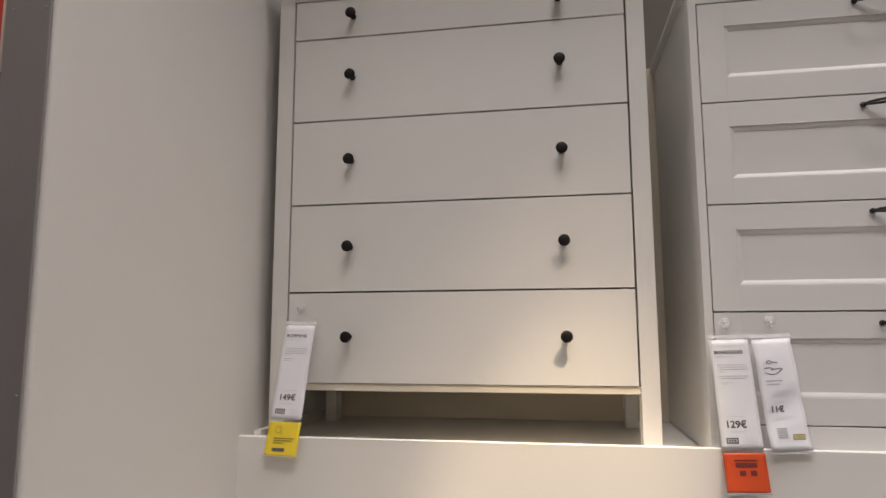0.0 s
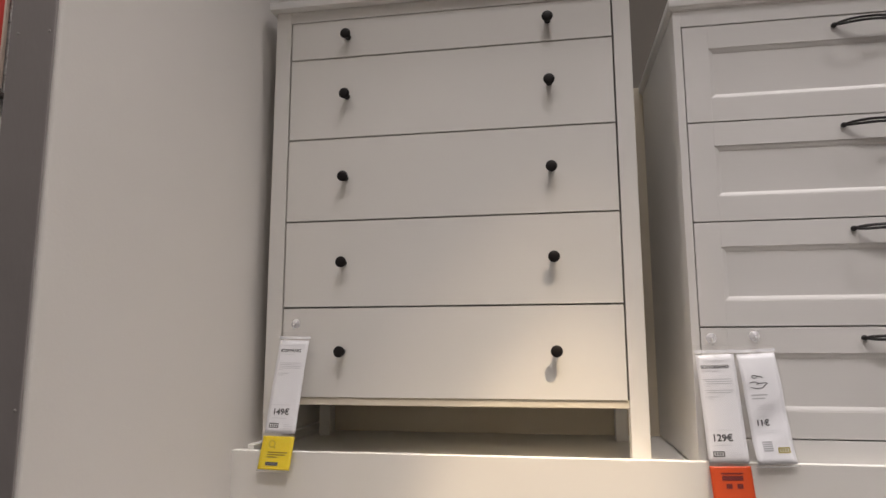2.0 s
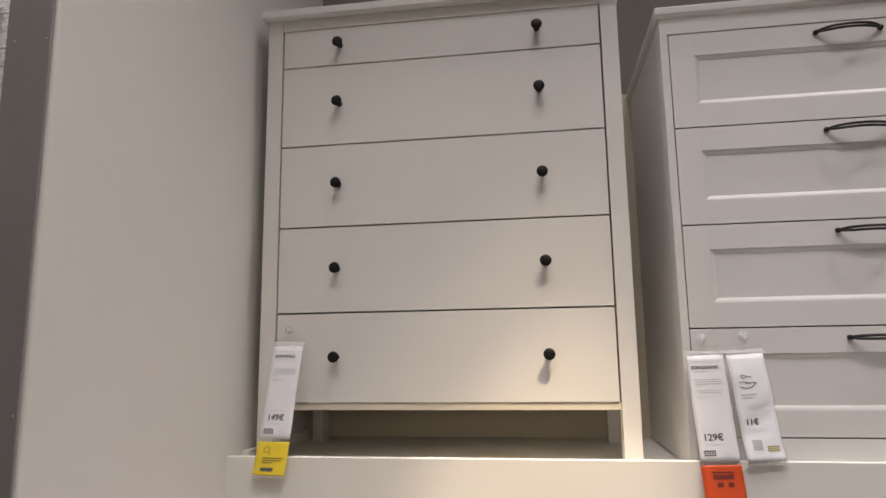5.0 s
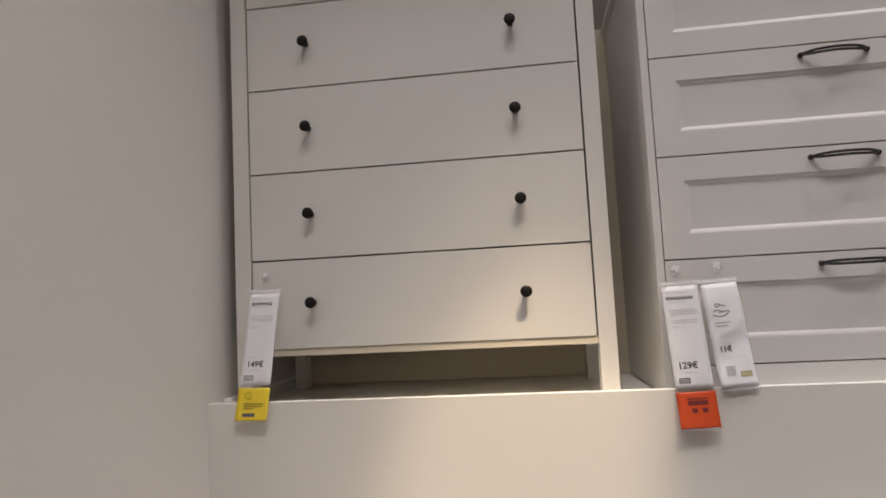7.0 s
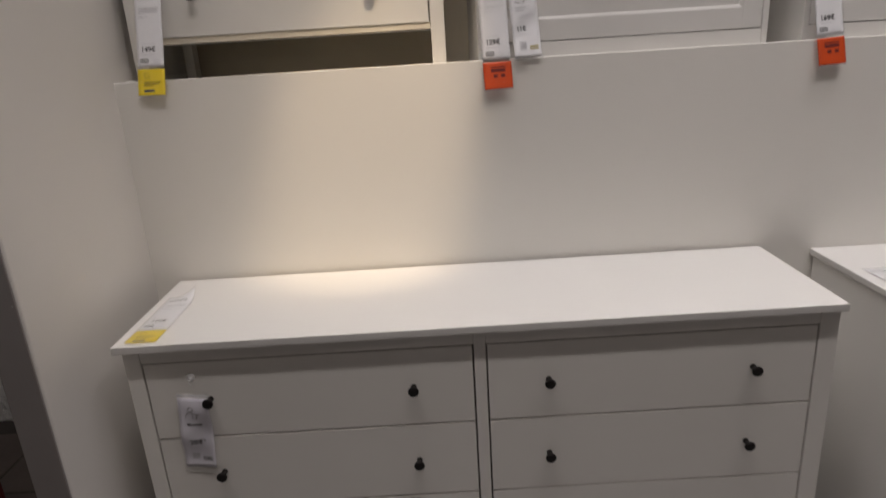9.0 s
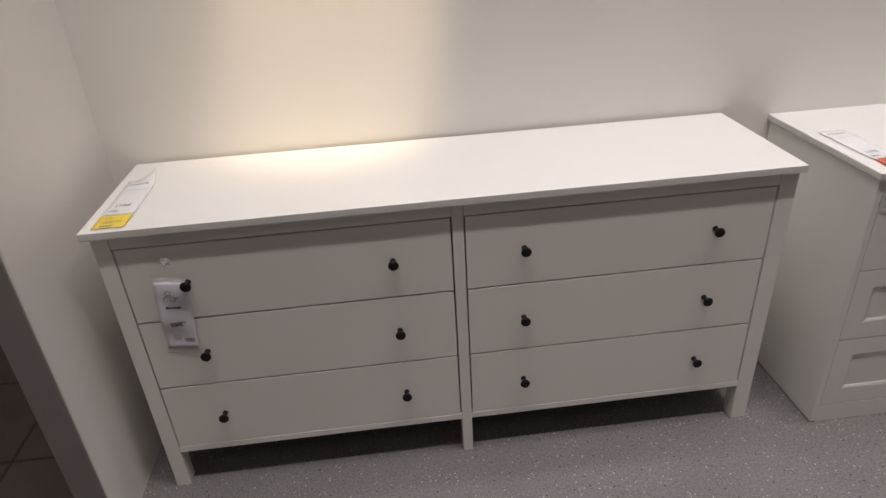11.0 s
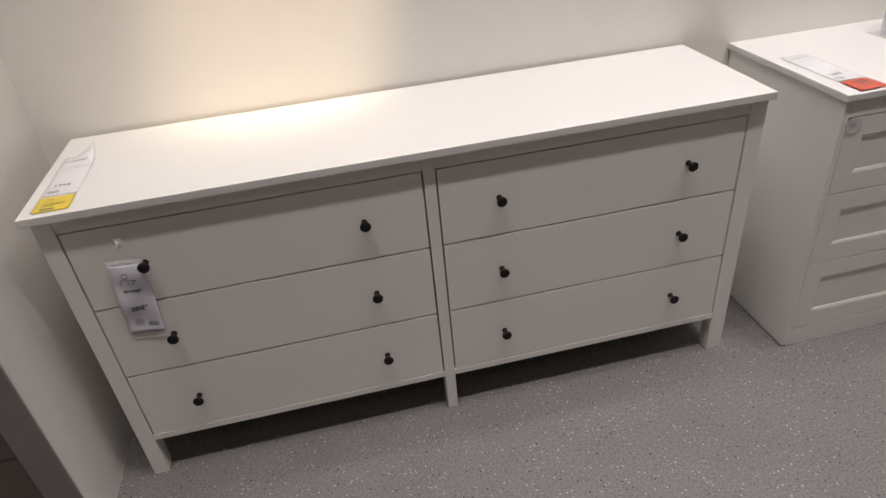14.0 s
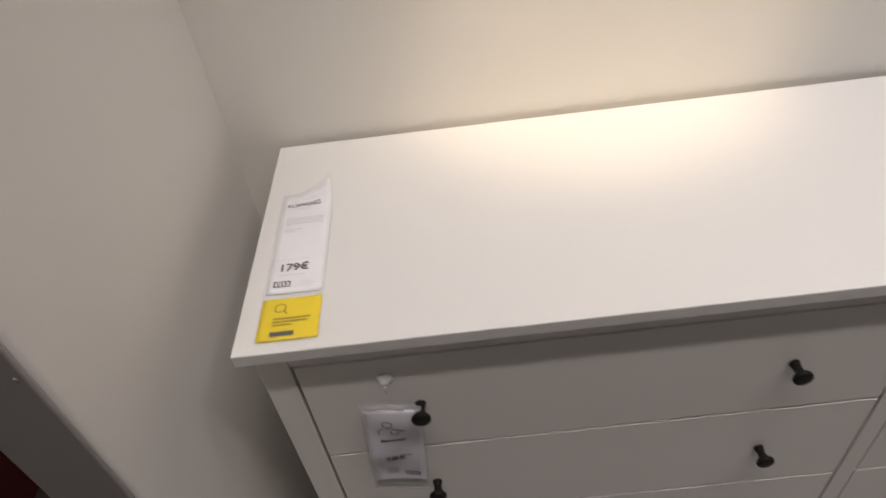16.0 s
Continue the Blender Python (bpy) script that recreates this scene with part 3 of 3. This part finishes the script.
def info_tag(m, price, bend, label, cup, icon, paper_mat, title="", half=0.034, white=0.210, size=0.0155, below=0.005, shift=0.0):
    c = thing("info_tag", (0, 0, 0), label, "info tag")
    c.matrix_world = m
    L, k = 0.0006, white / 0.210
    sleeve = part("sleeve", sheet(-half - 0.003, half + 0.003, -0.018, white + below, lambda u, v: bend(u, v) + 0.0011, film=True), SLEEVE, c, "clear plastic sleeve", True)
    sleeve.visible_shadow = False
    rim = sheet(-half - 0.003, half + 0.003, white + below - 0.0012, white + below, lambda u, v: bend(u, v) + 0.0013, 0.0003, 8, 2)
    part("sleeve_weld", rim, CUP, c)
    paper = part("paper", sheet(-half, half, 0.0, white, bend), paper_mat, c, "", True)
    part("price", letters(price, -0.019 + shift, 0.1385 * k, size, bend, L, 0.0006), None, paper).data.materials.append(INK)
    strokes(paper, [[(u + shift, (v + 0.012) * k) for u, v in line] for line in icon], 0.0015, bend, L, INK, "icon")
    if title:
        part("title", letters(title, -0.020, 0.0805 * k, 0.0102, bend, L, 0.0005), None, paper).data.materials.append(INK)
    else:
        printed(paper, [(-0.018 + shift, 0.012 + shift, 0.080 * k, 0.0026), (-0.018 + shift, 0.006 + shift, 0.0865 * k, 0.0026)], bend, L, INK_GREY, "small_print")
    printed(paper, [(-0.018, 0.022, 0.100 * k, 0.0013), (-0.018, 0.018, 0.104 * k, 0.0013), (-0.018, 0.012, 0.108 * k, 0.0013), (-0.018, 0.000, 0.121 * k, 0.0013),
                    (-0.018, 0.020, 0.1475 * k, 0.0013), (-0.018, 0.010, 0.1515 * k, 0.0013)], bend, L, INK_LIGHT, "small_print")
    printed(paper, [(-0.020, -0.002, (0.168 + 0.0040 * i) * k, 0.0026) for i in range(5)], bend, L, INK_GREY, "grey_block")
    logo(paper, 0.007, 0.180 * k, 0.022, 0.010, bend, L, INK_GOLD if paper_mat is PAPER else INK)
    part("header_strip", sheet(-half - 0.002, half + 0.002, -0.009, -0.003, lambda u, v: bend(u, v) + 0.0016 + 0.0012 * math.sin(u * 190), 0.0004, 16, 2), STRIP, c)
    suction_cup(c, cup)
    return c


def on_front(m, x, y, z):
    """The place of a cup on a drawer front, in the space of the tag at m."""
    return m.inverted() @ Matrix.Translation((x, y, z))


m = tag_pose((0.0335, 0.515, 1.646), (0.026, 0.4335, 1.364), -1.5)
product_tag(m, "KOPPANG", "149€", "yellow", lambda u, v: 0.0015 * math.sin(v * 24) + 0.004 * max(0, -v) + 0.25 * u * u,
            "white price tag with yellow card hanging from suction cup", on_front(m, 0.026, 0.536, 1.685))
m = tag_pose((0.956, 0.486, 1.613), (0.965, 0.4320, 1.329), 1.0)
product_tag(m, "SONGESAND", "129€", "red", lambda u, v: 0.0012 * math.sin(v * 20 + 1),
            "white price tag with orange-red card hanging over ledge", on_front(m, 0.956, 0.503, 1.646), half=0.0385)
offer_icon = [arc(-0.008, 0.030, 0.006, 0.0038, 0, 360, 16), [(-0.002, 0.030), (0.011, 0.031), (0.011, 0.034)],
             [(-0.022, 0.045), (-0.008, 0.043), (0.002, 0.047), (-0.006, 0.049)], [(0.002, 0.047), (0.020, 0.046)], [(-0.022, 0.055), (-0.006, 0.060), (0.008, 0.058), (0.022, 0.047)]]
m = tag_pose((1.035, 0.488, 1.614), (1.049, 0.4370, 1.396), 2.0)
offer_icon = [[(-0.004 + 0.78 * (u + 0.004), 0.047 + 0.78 * (v - 0.047)) for u, v in line] for line in offer_icon]
info_tag(m, "11€", lambda u, v: 0.004 * math.sin(v * 26 + 0.6) + 0.0016 * math.sin(v * 80 + 60 * u) * min(1.0, v / 0.12) + 0.2 * u * u + 0.05 * u * v, "crumpled white info tag in plastic sleeve on suction cup",
         on_front(m, 1.041, 0.503, 1.650), offer_icon, PAPER, half=0.0365, white=0.214, shift=-0.005)
m = tag_pose((1.848, 0.487, 1.622), (1.866, 0.4320, 1.338), 1.0)
product_tag(m, "SONGESAND", "169€", "red", lambda u, v: 0.0025 * math.sin(v * 18 + 2.2) + 0.15 * u * u,
            "white price tag with orange-red card on neighbouring chest", on_front(m, 1.850, 0.503, 1.652))
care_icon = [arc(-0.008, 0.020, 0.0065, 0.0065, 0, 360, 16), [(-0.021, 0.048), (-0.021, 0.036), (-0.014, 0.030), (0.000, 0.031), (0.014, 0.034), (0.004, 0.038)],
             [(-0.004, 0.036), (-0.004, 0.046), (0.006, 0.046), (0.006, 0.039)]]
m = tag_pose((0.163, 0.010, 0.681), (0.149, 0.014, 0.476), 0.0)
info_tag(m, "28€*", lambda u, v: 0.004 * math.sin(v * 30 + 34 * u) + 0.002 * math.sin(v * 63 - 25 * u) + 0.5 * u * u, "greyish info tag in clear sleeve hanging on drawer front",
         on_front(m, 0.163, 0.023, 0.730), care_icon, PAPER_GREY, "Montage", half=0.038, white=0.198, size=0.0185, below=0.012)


def lying(x, y, z, turn):
    """A tag lying face up, its head away from the aisle."""
    return pose(x, y, z, 0, 0, turn) @ pose(0, 0, 0, -90, 0, 0)


curl = lambda u, v: 0.0006 + 0.026 * max(0.0, (0.045 - v) / 0.045) ** 2 * max(0.0, (u + 0.02) / 0.055) ** 1.5 + 0.0012 * (1 + math.sin(v * 30)) * 0.5
product_tag(lying(0.0640, 0.295, 0.8312, 0), "KOPPANG", "179€", "yellow", curl, "white price tag with yellow card lying on chest top", white=0.202, gap=0.009, card_h=0.068)
flat = lambda u, v: 0.0006 + 0.003 * (1 + math.sin(v * 22 + 1.5)) * 0.5 * max(0.0, min(1.0, v / 0.05))
product_tag(lying(1.945, 0.252, 0.8112, 2), "SONGESAND", "169€", "red", flat, "white price tag with orange-red card lying on chest top")

# ---- small things on the framed low chest ----
sticker = thing("round_sticker", (1.923, -0.0365, 0.725), "clear round sticker on drawer front", "sticker")
part("disc", lathe([(0, 0.0210), (0.0006, 0.0210)], 32), ACRYLIC, sticker)
part("rim", tube([(0.0215 * math.cos(math.pi * k / 20), -0.0006, 0.0215 * math.sin(math.pi * k / 20)) for k in range(41)], 0.0008, 6), INK_GREY, sticker)
for z in (-0.003, 0.003):
    part("print_bar", slab(-0.011, 0.011, -0.0010, -0.0007, z - 0.0018, z + 0.0018), INK_GREY, sticker)

sign = thing("sign_holder", (2.262, 0.300, 0.811), "clear acrylic sign holder with printed sheet on chest top", "sign holder")
part("base", slab(-0.004, 0.214, -0.045, 0.045, 0.0, 0.003, 0.001), ACRYLIC, sign)
part("front_pane", slab(0.0, 0.210, -0.004, -0.002, 0.0035, 0.300, 0.0005), ACRYLIC, sign)
sheet_ob = part("printed_sheet", slab(0.001, 0.209, -0.0015, -0.0008, 0.004, 0.299), PAPER_GREY, sign)
part("back_pane", slab(0.0, 0.210, 0.0, 0.002, 0.0035, 0.300, 0.0005), ACRYLIC, sign)
for k, (a, b) in enumerate(((0.03, 0.15), (0.03, 0.17), (0.03, 0.12), (0.03, 0.16), (0.03, 0.09))):
    part("print_bar", slab(a, b, -0.0019, -0.0016, 0.09 + 0.035 * k, 0.098 + 0.035 * k), INK_GREY, sheet_ob)

# ---- next bay, seen past the end of the partition ----
side_floor = structure("floor_side", slab(-3.2, -0.1255, -9.0, 1.2, -0.05, -0.004), GROUT, "dark brown tiled floor of the next bay", "floor")
side_wall = structure("wall_brick", slab(-3.2, -0.1565, 1.1, 1.2, 0.0, 4.2), BRICK, "white painted brick wall of the next bay", "wall")

poster = thing("framed_poster", (-1.408, 1.088, 2.587), "red poster in a pale wooden frame on white brick", "poster")
part("print", slab(-0.491, -0.009, -0.010, -0.006, 0.009, 0.391), POSTER_RED, poster)
for u, v, w, h in ((-0.11, 0.215, 0.075, 0.030), (-0.075, 0.130, 0.045, 0.022), (-0.30, 0.08, 0.16, 0.034)):
    part("pale_shape", slab(u, u + w, -0.0125, -0.0105, v, v + h, 0.0005), POSTER_CREAM, poster)
for a, b, low, high in ((-0.5, -0.491, 0.0, 0.4), (-0.009, 0.0, 0.0, 0.4), (-0.491, -0.009, 0.0, 0.009), (-0.491, -0.009, 0.391, 0.4)):
    part("frame_bar", slab(a, b, -0.016, 0.0, low, high, 0.002), FRAME_WOOD, poster)
ledge = thing("picture_ledge", (-1.375, 1.088, 2.558), "narrow dark picture ledge on white brick wall", "shelf")
part("board", slab(-0.65, 0.0, -0.034, 0.0, 0.0, 0.018, 0.002), LEDGE_WOOD, ledge)
part("lip", slab(-0.65, 0.0, -0.038, -0.0345, 0.0, 0.028, 0.001), LEDGE_WOOD, ledge)

box_thing = thing("storage_box", (-1.02, 0.36, 0.0), "dark red fabric storage box on brown tiles", "box")
for a, b, c0, d0 in ((-0.2, 0.2, -0.2, -0.185), (-0.2, 0.2, 0.185, 0.2), (-0.2, -0.185, -0.1845, 0.1845), (0.185, 0.2, -0.1845, 0.1845)):
    part("side", slab(a, b, c0, d0, 0.0, 0.26, 0.004), RED_FABRIC, box_thing)
part("bottom", slab(-0.184, 0.184, -0.184, 0.184, 0.0, 0.012), RED_FABRIC, box_thing)

# ---- tiles and bricks ----
tile_mesh = to_mesh("tile", slab(-0.196, 0.196, -0.196, 0.196, -0.0045, 0.0, 0.002, 1), TILE)
for i in range(5):
    for j in range(9):
        x = -0.33 - 0.4 * i
        if x < -2.4:
            continue
        t = part("tile", tile_mesh, None, side_floor)
        t.location = (x, -2.4 + 0.4 * j, 0)
brick_mesh = [to_mesh("brick", slab(-0.107 + 0.0015 * k, 0.1075, -0.0030 - 0.0007 * k, 0.0, -0.0340, 0.0340, 0.0022, 2), BRICK) for k in range(3)]
for j in range(20):
    for i in range(6):
        b = part("brick", brick_mesh[(i * 2 + j) % 3], None, side_wall)
        b.location = (-1.95 + 0.22 * i + (0.11 if j % 2 else 0.0), 1.1, 1.75 + 0.0725 * j)
